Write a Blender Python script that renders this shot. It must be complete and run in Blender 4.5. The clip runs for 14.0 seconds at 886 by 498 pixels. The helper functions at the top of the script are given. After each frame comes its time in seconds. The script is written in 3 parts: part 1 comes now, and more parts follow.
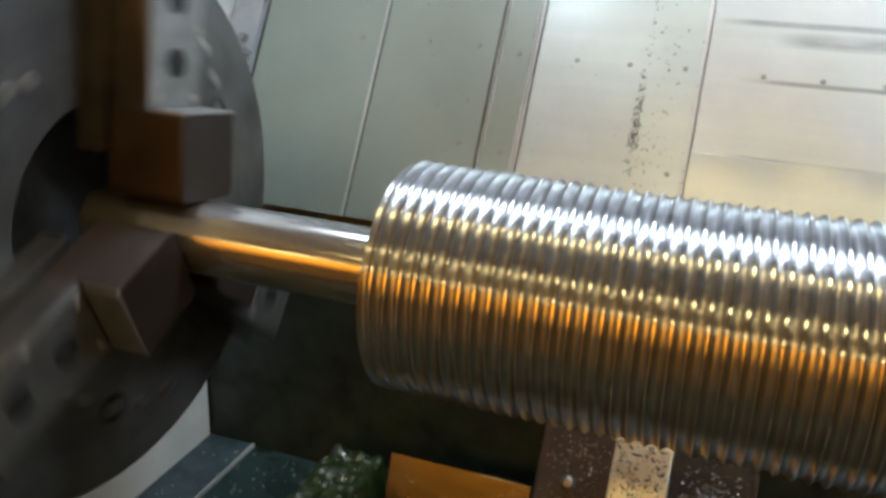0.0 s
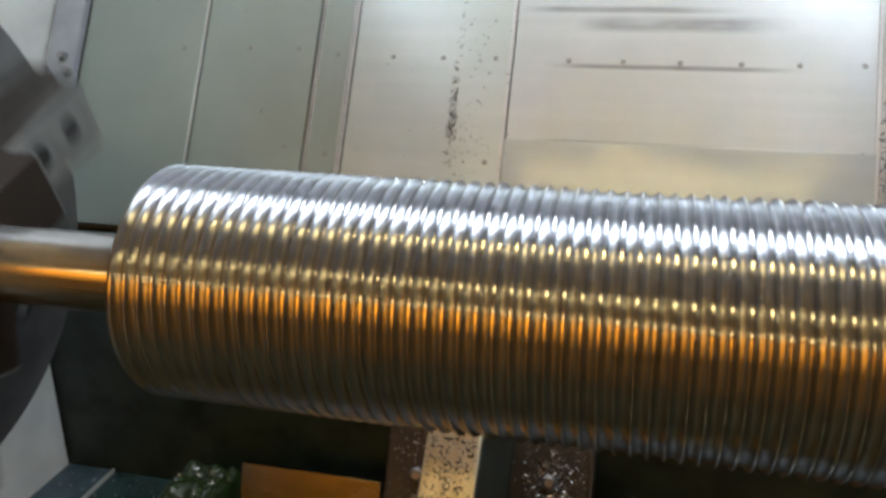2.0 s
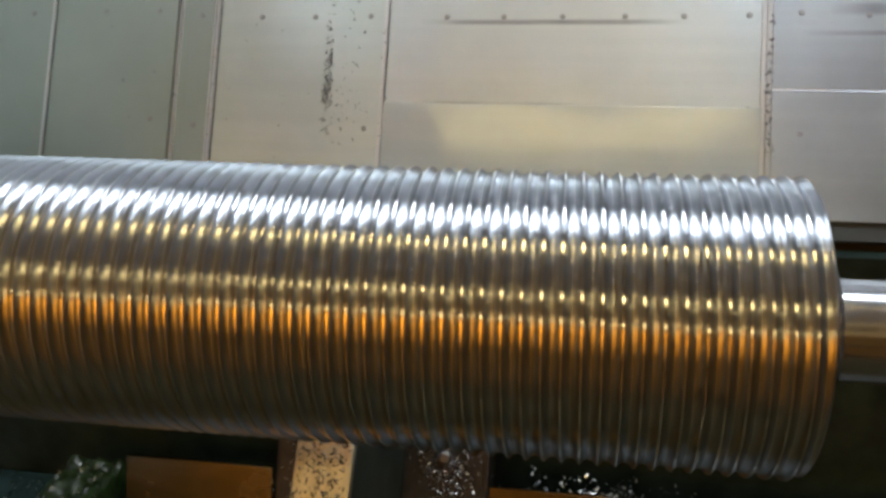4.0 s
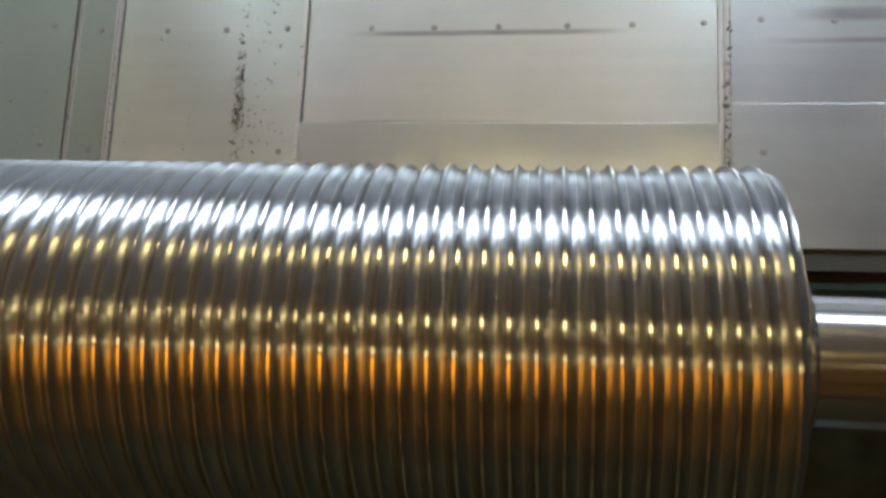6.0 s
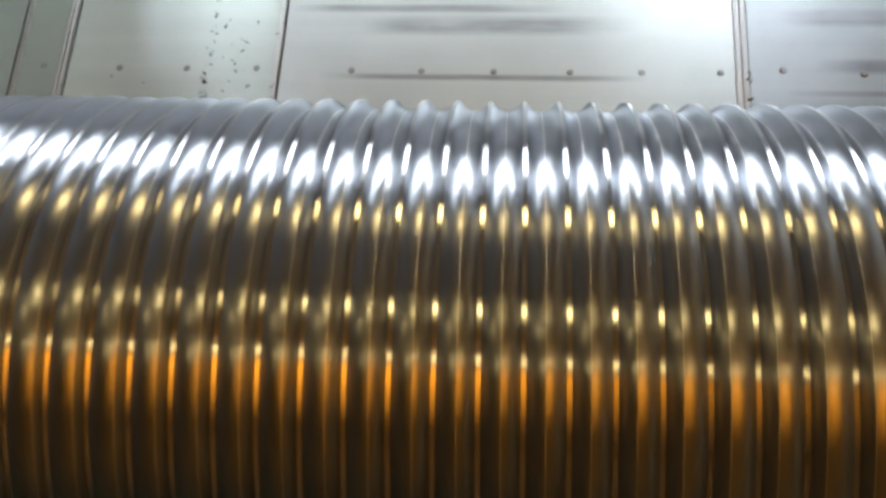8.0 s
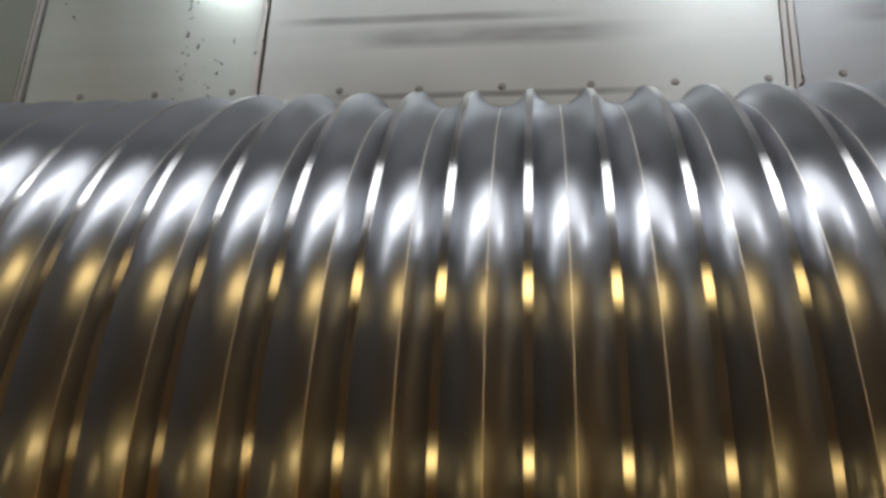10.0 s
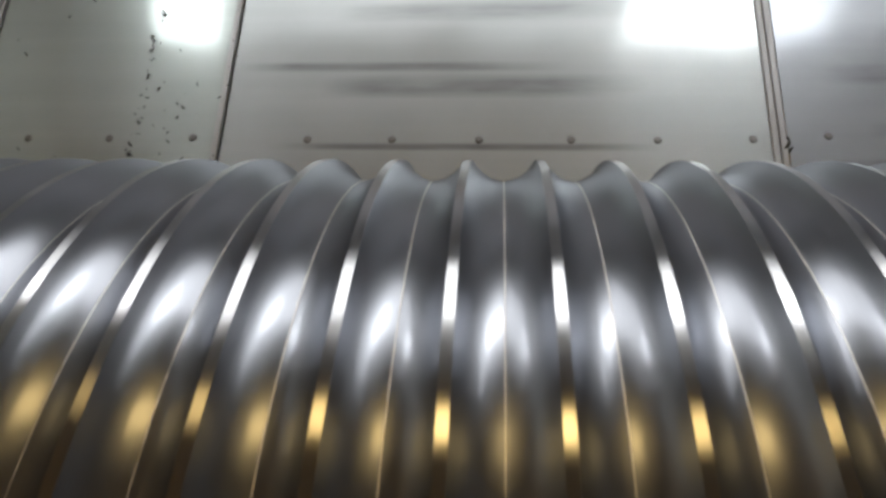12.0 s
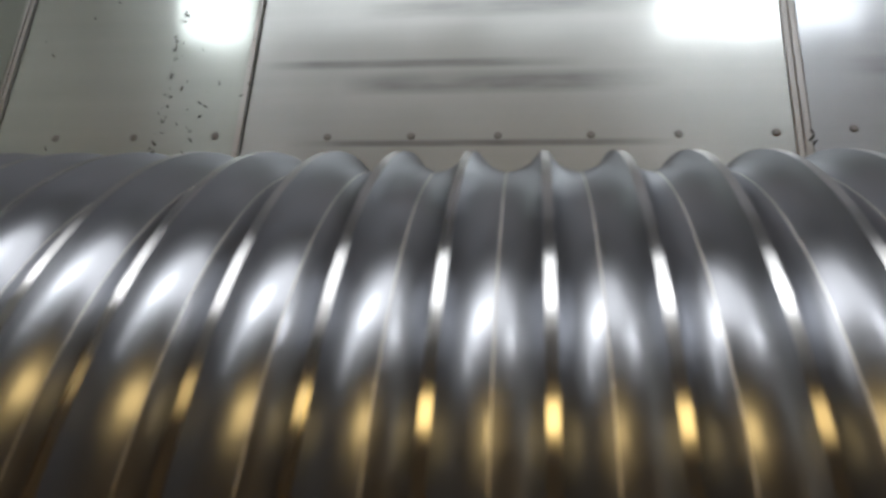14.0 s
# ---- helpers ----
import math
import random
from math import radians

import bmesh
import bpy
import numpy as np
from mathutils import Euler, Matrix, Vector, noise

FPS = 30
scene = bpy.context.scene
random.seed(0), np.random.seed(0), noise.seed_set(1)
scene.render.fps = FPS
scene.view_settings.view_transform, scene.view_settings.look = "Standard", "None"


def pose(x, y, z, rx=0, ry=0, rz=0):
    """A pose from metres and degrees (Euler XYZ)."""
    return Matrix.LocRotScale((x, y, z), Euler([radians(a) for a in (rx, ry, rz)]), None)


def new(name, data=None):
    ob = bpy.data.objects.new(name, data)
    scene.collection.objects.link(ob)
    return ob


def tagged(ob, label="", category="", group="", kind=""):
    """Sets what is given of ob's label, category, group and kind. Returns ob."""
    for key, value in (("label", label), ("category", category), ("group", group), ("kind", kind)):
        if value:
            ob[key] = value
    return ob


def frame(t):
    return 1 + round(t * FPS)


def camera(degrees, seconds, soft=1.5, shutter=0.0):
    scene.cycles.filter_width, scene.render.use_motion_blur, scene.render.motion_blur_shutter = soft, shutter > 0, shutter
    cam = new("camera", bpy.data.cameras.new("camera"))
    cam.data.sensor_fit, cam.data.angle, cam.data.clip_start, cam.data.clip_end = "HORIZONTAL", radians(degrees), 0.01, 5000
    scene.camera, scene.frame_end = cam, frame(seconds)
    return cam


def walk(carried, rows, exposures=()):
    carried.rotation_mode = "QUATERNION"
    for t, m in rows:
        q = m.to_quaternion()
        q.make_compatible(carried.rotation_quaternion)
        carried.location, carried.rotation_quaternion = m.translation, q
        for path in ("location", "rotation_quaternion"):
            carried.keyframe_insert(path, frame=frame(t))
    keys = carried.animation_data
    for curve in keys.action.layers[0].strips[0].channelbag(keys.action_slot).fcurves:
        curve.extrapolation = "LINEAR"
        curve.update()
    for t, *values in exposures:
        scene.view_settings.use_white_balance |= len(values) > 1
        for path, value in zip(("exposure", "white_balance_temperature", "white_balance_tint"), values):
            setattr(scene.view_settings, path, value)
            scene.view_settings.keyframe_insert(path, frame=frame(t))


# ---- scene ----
cam = camera(55.87, 14.0, soft=3.2, shutter=0.4)
AX = 1.15                      # height of the spindle axis over the hall floor
PATH = [
    (0.0, 0.3814, -0.6287, 0.2748, 69.739, -2.382, 20.381),
    (0.5, 0.4065, -0.6167, 0.2750, 69.784, -1.323, 18.076),
    (1.0, 0.4399, -0.6085, 0.2732, 70.141, -0.288, 16.267),
    (1.5, 0.4845, -0.6011, 0.2716, 70.190, 0.289, 15.197),
    (2.0, 0.5195, -0.5964, 0.2686, 70.247, 0.566, 14.348),
    (2.5, 0.5484, -0.5940, 0.2657, 70.182, 0.483, 13.898),
    (3.0, 0.5656, -0.5779, 0.2692, 69.060, 0.686, 13.084),
    (3.5, 0.5704, -0.5509, 0.2781, 66.651, 1.234, 11.043),
    (6.0, 0.6194, -0.4078, 0.2028, 70.536, 1.462, 8.015),
    (6.5, 0.6134, -0.3820, 0.1756, 72.978, 0.368, 8.224),
    (7.0, 0.5737, -0.3610, 0.1385, 75.922, -0.675, 5.897),
    (9.5, 0.5927, -0.2019, 0.0936, 80.711, 0.475, 6.729),
    (10.0, 0.5897, -0.1803, 0.0935, 81.359, 1.210, 7.522),
    (10.5, 0.5906, -0.1656, 0.0947, 82.182, 1.433, 7.576),
    (11.0, 0.5872, -0.1526, 0.0973, 83.054, 0.715, 5.797),
    (11.5, 0.5767, -0.1458, 0.0996, 84.041, 0.140, 5.978),
    (12.0, 0.5749, -0.1411, 0.0984, 84.548, -0.271, 4.927),
    (12.5, 0.5747, -0.1415, 0.1001, 84.689, -0.239, 5.219),
    (13.0, 0.5723, -0.1421, 0.0977, 85.134, -0.090, 4.577),
    (13.5, 0.5720, -0.1406, 0.0985, 84.310, -0.183, 4.810),
    (14.0, 0.5853, -0.1407, 0.0973, 84.374, 0.207, 7.076)]
walk(cam, [(t, pose(x, y, z + AX, rx, ry, rz)) for t, x, y, z, rx, ry, rz in PATH],
     exposures=[(0, 1.88, 6300, 10), (2.0, 1.6, 6400, 12), (3.5, 1.5, 6400, 11), (7.0, 1.12, 6400, 9), (9.5, 0.55, 7000, 15), (10.0, 0.2, 7100, 15), (11.0, -0.15, 7100, 15), (14.0, -0.18, 7100, 15)])

# ---- light: a dim grey surround; the lamps are built further down as glowing diffusers ----
world = bpy.data.worlds.new("hall_air")
world.use_nodes = True
world.node_tree.nodes["Background"].inputs[0].default_value = (0.5, 0.55, 0.6, 1)
world.node_tree.nodes["Background"].inputs[1].default_value = 0.03
scene.world = world
COOL, WARM, AMBER = (0.84, 0.925, 1.0, 1), (1.0, 0.73, 0.29, 1), (1.0, 0.335, 0.018, 1)
ROOF_GLOW, FLOOD_GLOW, STRIP_GLOW, AMBER_STRIP_GLOW = 2.9, 12.5, 4.4, 2.0


# ---- materials ----
def material(name, colour, rough=0.5, metal=0.0):
    m = bpy.data.materials.new(name)
    m.use_nodes = True
    b = m.node_tree.nodes["Principled BSDF"]
    b.inputs["Base Color"].default_value = (*colour, 1)
    b.inputs["Roughness"].default_value = rough
    b.inputs["Metallic"].default_value = metal
    return m, m.node_tree, b


def node(tree, kind, **inputs):
    n = tree.nodes.new(kind)
    for key, value in inputs.items():
        n.inputs[key.replace("_", " ")].default_value = value
    return n


def noise_on(tree, scale, stretch=(1, 1, 1), detail=4.0, rough=0.55, space="Object"):
    """Noise in the thing's own space, stretched along its axes."""
    c = tree.nodes.new("ShaderNodeTexCoord")
    mp = node(tree, "ShaderNodeMapping")
    mp.inputs["Scale"].default_value = stretch
    tree.links.new(c.outputs[space], mp.inputs["Vector"])
    n = node(tree, "ShaderNodeTexNoise", Scale=scale, Detail=detail, Roughness=rough)
    tree.links.new(mp.outputs[0], n.inputs["Vector"])
    return n.outputs["Fac"]


def ramp(tree, source, stops):
    r = tree.nodes.new("ShaderNodeValToRGB")
    e = r.color_ramp.elements
    while len(e) < len(stops):
        e.new(0.5)
    for i, (at, col) in enumerate(stops):
        e[i].position, e[i].color = at, (*col, 1)
    tree.links.new(source, r.inputs[0])
    return r.outputs[0]


def bump(tree, source, shader, strength, distance):
    n = node(tree, "ShaderNodeBump", Strength=strength, Distance=distance)
    tree.links.new(source, n.inputs["Height"])
    tree.links.new(n.outputs[0], shader.inputs["Normal"])


def vary(tree, source, low, high, a=0.3, b=0.7):
    n = node(tree, "ShaderNodeMapRange")
    for key, value in (("From Min", a), ("From Max", b), ("To Min", low), ("To Max", high)):
        n.inputs[key].default_value = value
    tree.links.new(source, n.inputs[0])
    return n.outputs[0]


def sheet_steel(name, dark, light, rough, along=(1, 1, 1), scale=6.0, metal=1.0):
    """Worn cover sheet: brushed grain, stains and smears at two scales."""
    m, tr, b = material(name, light, rough, metal)
    grain = noise_on(tr, scale, along, 6, 0.6)
    tr.links.new(ramp(tr, grain, [(0.3, dark), (0.72, light)]), b.inputs["Base Color"])
    tr.links.new(vary(tr, noise_on(tr, 9, (1, 1, 1), 5), rough - 0.07, rough + 0.09), b.inputs["Roughness"])
    fine = noise_on(tr, 60, tuple(a * 2 for a in along), 3)
    bump(tr, fine, b, 0.12, 0.0006)
    return m


def cover_sheet(name, dark, light, rough, metal, brushed, smears=1.0, clear_share=0.2):
    """Enclosure sheet in its own plane (x along, y up): clouded tone, level brushing, rubbed dark smears and a painted
    edge shadow.
    """
    m, tr, b = material(name, light, rough, metal)
    cloud = noise_on(tr, 5, (1, 1, 1), 5)
    col = ramp(tr, cloud, [(0.15, dark), (0.85, light)])
    if brushed:
        lines = noise_on(tr, 2.0, (0.6, 22, 1), 3, 0.5)
        mixer = node(tr, "ShaderNodeMix")
        mixer.data_type, mixer.blend_type = "RGBA", "MULTIPLY"
        mixer.inputs[0].default_value = 0.5
        tr.links.new(col, mixer.inputs[6])
        tr.links.new(ramp(tr, lines, [(0.15, (0.72, 0.73, 0.75)), (0.85, (1, 1, 1))]), mixer.inputs[7])
        c = tr.nodes.new("ShaderNodeTexCoord")
        xyz = tr.nodes.new("ShaderNodeSeparateXYZ")
        tr.links.new(c.outputs["Object"], xyz.inputs[0])
        total = None
        # the band at 0.027 paints the shadow line along the lower sheet's edge
        for v, half, u0, u1 in ((0.134, 0.0045, 0.36, 0.70), (0.195, 0.013, 0.40, 0.69), (0.2155, 0.006, 0.325, 0.62), (0.276, 0.012, 0.41, 0.68), (0.325, 0.016, 0.42, 0.66),
                                (0.027, 0.004, 0.35, 0.62), (0.120, 0.004, 0.83, 1.1), (0.150, 0.010, 0.86, 1.2), (0.205, 0.012, 0.82, 1.2), (0.245, 0.014, 0.88, 1.25)):
            d = tr.nodes.new("ShaderNodeMath")
            d.operation = "SUBTRACT"
            d.inputs[1].default_value = v
            tr.links.new(xyz.outputs["Y"], d.inputs[0])
            ab = tr.nodes.new("ShaderNodeMath")
            ab.operation = "ABSOLUTE"
            tr.links.new(d.outputs[0], ab.inputs[0])
            across = vary(tr, ab.outputs[0], 1.0, 0.0, half * 0.35, half)
            enter = vary(tr, xyz.outputs["X"], 0.0, 1.0, u0, u0 + 0.05)
            leave = vary(tr, xyz.outputs["X"], 1.0, 0.0, u1 - 0.08, u1)
            for other in (enter, leave):
                k = tr.nodes.new("ShaderNodeMath")
                k.operation = "MULTIPLY"
                tr.links.new(across, k.inputs[0])
                tr.links.new(other, k.inputs[1])
                across = k.outputs[0]
            if total is None:
                total = across
            else:
                k = tr.nodes.new("ShaderNodeMath")
                k.operation = "MAXIMUM"
                tr.links.new(total, k.inputs[0])
                tr.links.new(across, k.inputs[1])
                total = k.outputs[0]
        patch = vary(tr, noise_on(tr, 14, (0.6, 3, 1), 4), 0.2 * smears, 0.68 * smears)
        k = tr.nodes.new("ShaderNodeMath")
        k.operation = "MULTIPLY"
        tr.links.new(total, k.inputs[0])
        tr.links.new(patch, k.inputs[1])
        smear = node(tr, "ShaderNodeMix")
        smear.data_type = "RGBA"
        tr.links.new(k.outputs[0], smear.inputs[0])
        tr.links.new(mixer.outputs[2], smear.inputs[6])
        smear.inputs[7].default_value = (0.11, 0.11, 0.115, 1)
        col = smear.outputs[2]
        # level brushing spreads reflections up and down the sheet
        b.inputs["Anisotropic"].default_value, b.inputs["Anisotropic Rotation"].default_value = 0.55, 0.25
        level = node(tr, "ShaderNodeCombineXYZ", X=1.0)
        tr.links.new(level.outputs[0], b.inputs["Tangent"])
    tr.links.new(col, b.inputs["Base Color"])
    # a thin clear reflection over the dull one
    clear = node(tr, "ShaderNodeBsdfAnisotropic", Roughness=0.11)
    tr.links.new(col, clear.inputs["Color"])
    both = node(tr, "ShaderNodeMixShader", Fac=clear_share if brushed else 0.08)
    tr.links.new(b.outputs[0], both.inputs[1])
    tr.links.new(clear.outputs[0], both.inputs[2])
    tr.links.new(both.outputs[0], tr.nodes["Material Output"].inputs[0])
    gloss = noise_on(tr, 3, (0.6, 3, 1) if brushed else (1, 1, 1), 2)
    tr.links.new(vary(tr, gloss, rough - 0.05, rough + 0.08, 0.1, 0.9), b.inputs["Roughness"])
    dents = node(tr, "ShaderNodeBump", Strength=1.0, Distance=0.004)
    tr.links.new(noise_on(tr, 7, (1, 0.6, 1), 1.5), dents.inputs["Height"])
    tr.links.new(dents.outputs[0], clear.inputs["Normal"])
    fine = node(tr, "ShaderNodeBump", Strength=0.10, Distance=0.0004)
    tr.links.new(noise_on(tr, 30, (0.5, 14, 1) if brushed else (1, 1, 1), 4), fine.inputs["Height"])
    tr.links.new(dents.outputs[0], fine.inputs["Normal"])
    tr.links.new(fine.outputs[0], b.inputs["Normal"])
    return m


def painted(name, dark, light, rough=0.45, scale=12.0):
    m, tr, b = material(name, light, rough)
    tr.links.new(ramp(tr, noise_on(tr, scale, detail=6), [(0.32, dark), (0.62, light)]), b.inputs["Base Color"])
    bump(tr, noise_on(tr, 240), b, 0.15, 0.0005)
    return m


def glowing(name, colour, strength, fade_span=None):
    """A glowing diffuser; a drop (low, high) makes the glow fade downwards, painted in, and patchy."""
    m = bpy.data.materials.new(name)
    m.use_nodes = True
    tr = m.node_tree
    tr.nodes.remove(tr.nodes["Principled BSDF"])
    e = node(tr, "ShaderNodeEmission", Color=colour, Strength=strength)
    if fade_span:
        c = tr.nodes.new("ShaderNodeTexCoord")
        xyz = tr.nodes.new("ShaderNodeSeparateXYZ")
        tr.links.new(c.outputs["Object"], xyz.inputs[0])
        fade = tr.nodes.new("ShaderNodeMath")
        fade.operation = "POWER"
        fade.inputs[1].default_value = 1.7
        tr.links.new(vary(tr, xyz.outputs["Z"], 0.0, 1.0, *fade_span), fade.inputs[0])
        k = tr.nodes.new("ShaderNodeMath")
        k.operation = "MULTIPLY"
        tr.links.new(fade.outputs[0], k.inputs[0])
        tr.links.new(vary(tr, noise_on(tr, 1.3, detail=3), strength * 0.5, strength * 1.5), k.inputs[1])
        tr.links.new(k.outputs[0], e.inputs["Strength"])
    tr.links.new(e.outputs[0], tr.nodes["Material Output"].inputs[0])
    return m


def two_lobed(name, colour, sharp, soft, share):
    """Ground steel: a clear reflection over a wide soft one."""
    m = bpy.data.materials.new(name)
    m.use_nodes = True
    tr = m.node_tree
    b = tr.nodes["Principled BSDF"]
    b.inputs["Base Color"].default_value, b.inputs["Metallic"].default_value = (*colour, 1), 1.0
    tr.links.new(vary(tr, noise_on(tr, 40, (1, 1, 1)), sharp - 0.02, sharp + 0.03), b.inputs["Roughness"])
    g = node(tr, "ShaderNodeBsdfAnisotropic", Color=(*colour, 1), Roughness=soft)
    mix = node(tr, "ShaderNodeMixShader", Fac=share)
    tr.links.new(b.outputs[0], mix.inputs[1])
    tr.links.new(g.outputs[0], mix.inputs[2])
    tr.links.new(mix.outputs[0], tr.nodes["Material Output"].inputs[0])
    return m


def ringed_steel(name, colour, lobes, lines, haze=0.0, share=0.5):
    """Turned steel whose fine feed lines run round the axis and spread reflections along it: two lobes of (roughness, stretch), and a share of dull haze."""
    m = bpy.data.materials.new(name)
    m.use_nodes = True
    tr = m.node_tree
    tr.nodes.remove(tr.nodes["Principled BSDF"])
    tang = tr.nodes.new("ShaderNodeTangent")
    tang.direction_type, tang.axis = "RADIAL", "X"
    relief = node(tr, "ShaderNodeBump", Strength=lines, Distance=0.00004)
    tr.links.new(noise_on(tr, 1.0, (800, 0, 0), 3), relief.inputs["Height"])
    tone = ramp(tr, noise_on(tr, 30, (3, 1, 1), 4), [(0.25, tuple(c * 0.9 for c in colour)), (0.75, tuple(c * 1.06 for c in colour))])
    mix = node(tr, "ShaderNodeMixShader", Fac=share)
    for k, (rough, stretch) in enumerate(lobes):
        g = node(tr, "ShaderNodeBsdfAnisotropic", Anisotropy=stretch)
        g.distribution = "BECKMANN"
        tr.links.new(tone, g.inputs["Color"])
        tr.links.new(vary(tr, noise_on(tr, 90, (1, 0, 0), 3), rough - 0.02, rough + 0.02), g.inputs["Roughness"])
        tr.links.new(tang.outputs[0], g.inputs["Tangent"])
        tr.links.new(relief.outputs[0], g.inputs["Normal"])
        tr.links.new(g.outputs[0], mix.inputs[k + 1])
    dull = node(tr, "ShaderNodeBsdfAnisotropic", Roughness=0.62)
    tr.links.new(tone, dull.inputs["Color"])
    both = node(tr, "ShaderNodeMixShader", Fac=haze)
    tr.links.new(mix.outputs[0], both.inputs[1])
    tr.links.new(dull.outputs[0], both.inputs[2])
    tr.links.new(both.outputs[0], tr.nodes["Material Output"].inputs[0])
    return m


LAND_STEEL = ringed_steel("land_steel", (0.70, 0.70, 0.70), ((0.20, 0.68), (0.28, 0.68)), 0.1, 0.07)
# one steel: groove darkened and blued for its reflections, root lightened as a glint
GROOVE = ringed_steel("shaded_groove_steel", (0.385, 0.40, 0.43), ((0.17, 0.35), (0.33, 0.5)), 1.0, 0.17, 0.72)
ROOT_GLINT = two_lobed("root_glint_steel", (0.74, 0.72, 0.68), 0.3, 0.55, 0.7)
JOURNAL = ringed_steel("journal_steel", (0.46, 0.46, 0.465), ((0.14, 0.3), (0.24, 0.3)), 0.05, 0.22)
# same sheet metal: A darkened for weak reflections leftward, C lifted for lamp glow
COVER_A = cover_sheet("cover_sheet_dimmed", (0.25, 0.292, 0.265), (0.35, 0.395, 0.365), 0.38, 0.5, False)
COVER_B = cover_sheet("cover_sheet_bright", (0.51, 0.552, 0.545), (0.71, 0.752, 0.745), 0.35, 0.6, True)
COVER_C = cover_sheet("cover_sheet_grey", (0.52, 0.59, 0.555), (0.70, 0.765, 0.735), 0.34, 0.6, True)
COVER_D = cover_sheet("cover_sheet_bluish", (0.36, 0.39, 0.42), (0.60, 0.635, 0.655), 0.34, 0.6, True)
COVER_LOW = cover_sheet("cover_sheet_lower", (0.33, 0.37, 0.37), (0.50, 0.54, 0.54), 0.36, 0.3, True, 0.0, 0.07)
SEAM = sheet_steel("seam_strip", (0.44, 0.45, 0.45), (0.66, 0.67, 0.66), 0.4, (6, 0.5, 6), 8, 0.4)
DARK_GAP, _t, _b = material("dark_gap", (0.05, 0.053, 0.05), 0.7)
COVER_SCREW, _t, _b = material("dull_screw", (0.27, 0.27, 0.26), 0.5, 0.7)
SCREW, _t, _b = material("screw_steel", (0.46, 0.46, 0.45), 0.42, 1.0)
CHUCK_FACE = sheet_steel("chuck_iron", (0.09, 0.092, 0.096), (0.23, 0.235, 0.24), 0.42, (1, 1, 1), 14, 0.7)
# oily jaw sides, coloured darker still because the roof lights miss them
JAW_SIDE = sheet_steel("oily_shaded_jaw_steel", (0.018, 0.016, 0.014), (0.06, 0.055, 0.05), 0.4, (1, 1, 1), 22, 0.4)
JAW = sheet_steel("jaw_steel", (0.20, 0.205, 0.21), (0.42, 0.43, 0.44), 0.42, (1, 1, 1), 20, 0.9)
SOFT_JAW = sheet_steel("jaw_brown_steel", (0.010, 0.007, 0.005), (0.036, 0.022, 0.015), 0.5, (1, 1, 1), 18, 0.15)
# near-black solid discs stand in for the shade inside holes and counterbores
HOLE_SHADE, _t, _b = material("bolt_hole_shade", (0.012, 0.013, 0.016), 0.6)
GREY_PAINT = painted("grey_paint", (0.34, 0.35, 0.34), (0.46, 0.47, 0.45))
WHITE_PAINT = painted("white_paint", (0.62, 0.63, 0.6), (0.74, 0.75, 0.72))
BROWN_PAINT = painted("brown_paint", (0.09, 0.05, 0.025), (0.15, 0.085, 0.045))
BLUE_GREY = painted("blue_grey_paint", (0.06, 0.07, 0.09), (0.1, 0.115, 0.14))
PALE_BLUE_GREY = painted("pale_blue_grey_paint", (0.27, 0.29, 0.33), (0.36, 0.385, 0.425))
WARM_REFLECTOR = painted("warm_reflector_paint", (0.48, 0.34, 0.17), (0.60, 0.44, 0.24))
BLUE_TRAY = painted("oily_blue_paint", (0.012, 0.024, 0.03), (0.055, 0.085, 0.10), 0.22, 14)
DARK_TEAL = painted("blackish_teal", (0.008, 0.019, 0.018), (0.026, 0.052, 0.052), 0.25, 10)
GREEN_PAINT = painted("oily_green_paint", (0.003, 0.006, 0.002), (0.016, 0.034, 0.010), 0.3, 90)
BLACK_IRON = painted("oily_black_iron", (0.009, 0.016, 0.014), (0.030, 0.046, 0.038), 0.35, 25)
RUSTY = painted("oily_brown_iron", (0.004, 0.003, 0.002), (0.026, 0.016, 0.009), 0.6, 60)
PLATE = sheet_steel("slide_plate", (0.13, 0.13, 0.13), (0.22, 0.218, 0.215), 0.2, (1, 5, 1), 12)
BRASSY = sheet_steel("worn_gib_steel", (0.55, 0.48, 0.31), (0.82, 0.75, 0.56), 0.42, (5, 1, 1), 14)
CHIP, _t, _b = material("chip_steel", (0.5, 0.5, 0.5), 0.3, 1.0)
CHIP_DARK, _t, _b = material("chip_dark", (0.1, 0.1, 0.1), 0.45, 1.0)
CONCRETE = painted("hall_concrete", (0.05, 0.032, 0.018), (0.09, 0.056, 0.032), 0.7, 2)
HALL_WALL = painted("hall_wall_paint", (0.28, 0.25, 0.21), (0.36, 0.33, 0.29), 0.8, 1.5)
ROOF_LAMP = glowing("milky_roof_panel", COOL, ROOF_GLOW)
FLOOD = glowing("flood_diffuser", COOL, FLOOD_GLOW)
STRIP = glowing("warm_strip_diffuser", WARM, STRIP_GLOW)
AMBER_STRIP = glowing("fading_amber_glow", AMBER, AMBER_STRIP_GLOW, (0.4, 4.3))


# ---- mesh helpers ----
def box(bm, x0, x1, y0, y1, z0, z1, bevel=0.0):
    m = Matrix.Translation(((x0 + x1) / 2, (y0 + y1) / 2, (z0 + z1) / 2)) @ Matrix.Diagonal((x1 - x0, y1 - y0, z1 - z0, 1))
    v = bmesh.ops.create_cube(bm, size=1.0, matrix=m)["verts"]
    if bevel:
        e = list({e for a in v for e in a.link_edges})
        bmesh.ops.bevel(bm, geom=e, offset=bevel, segments=2, affect="EDGES", profile=0.5)
    return bm


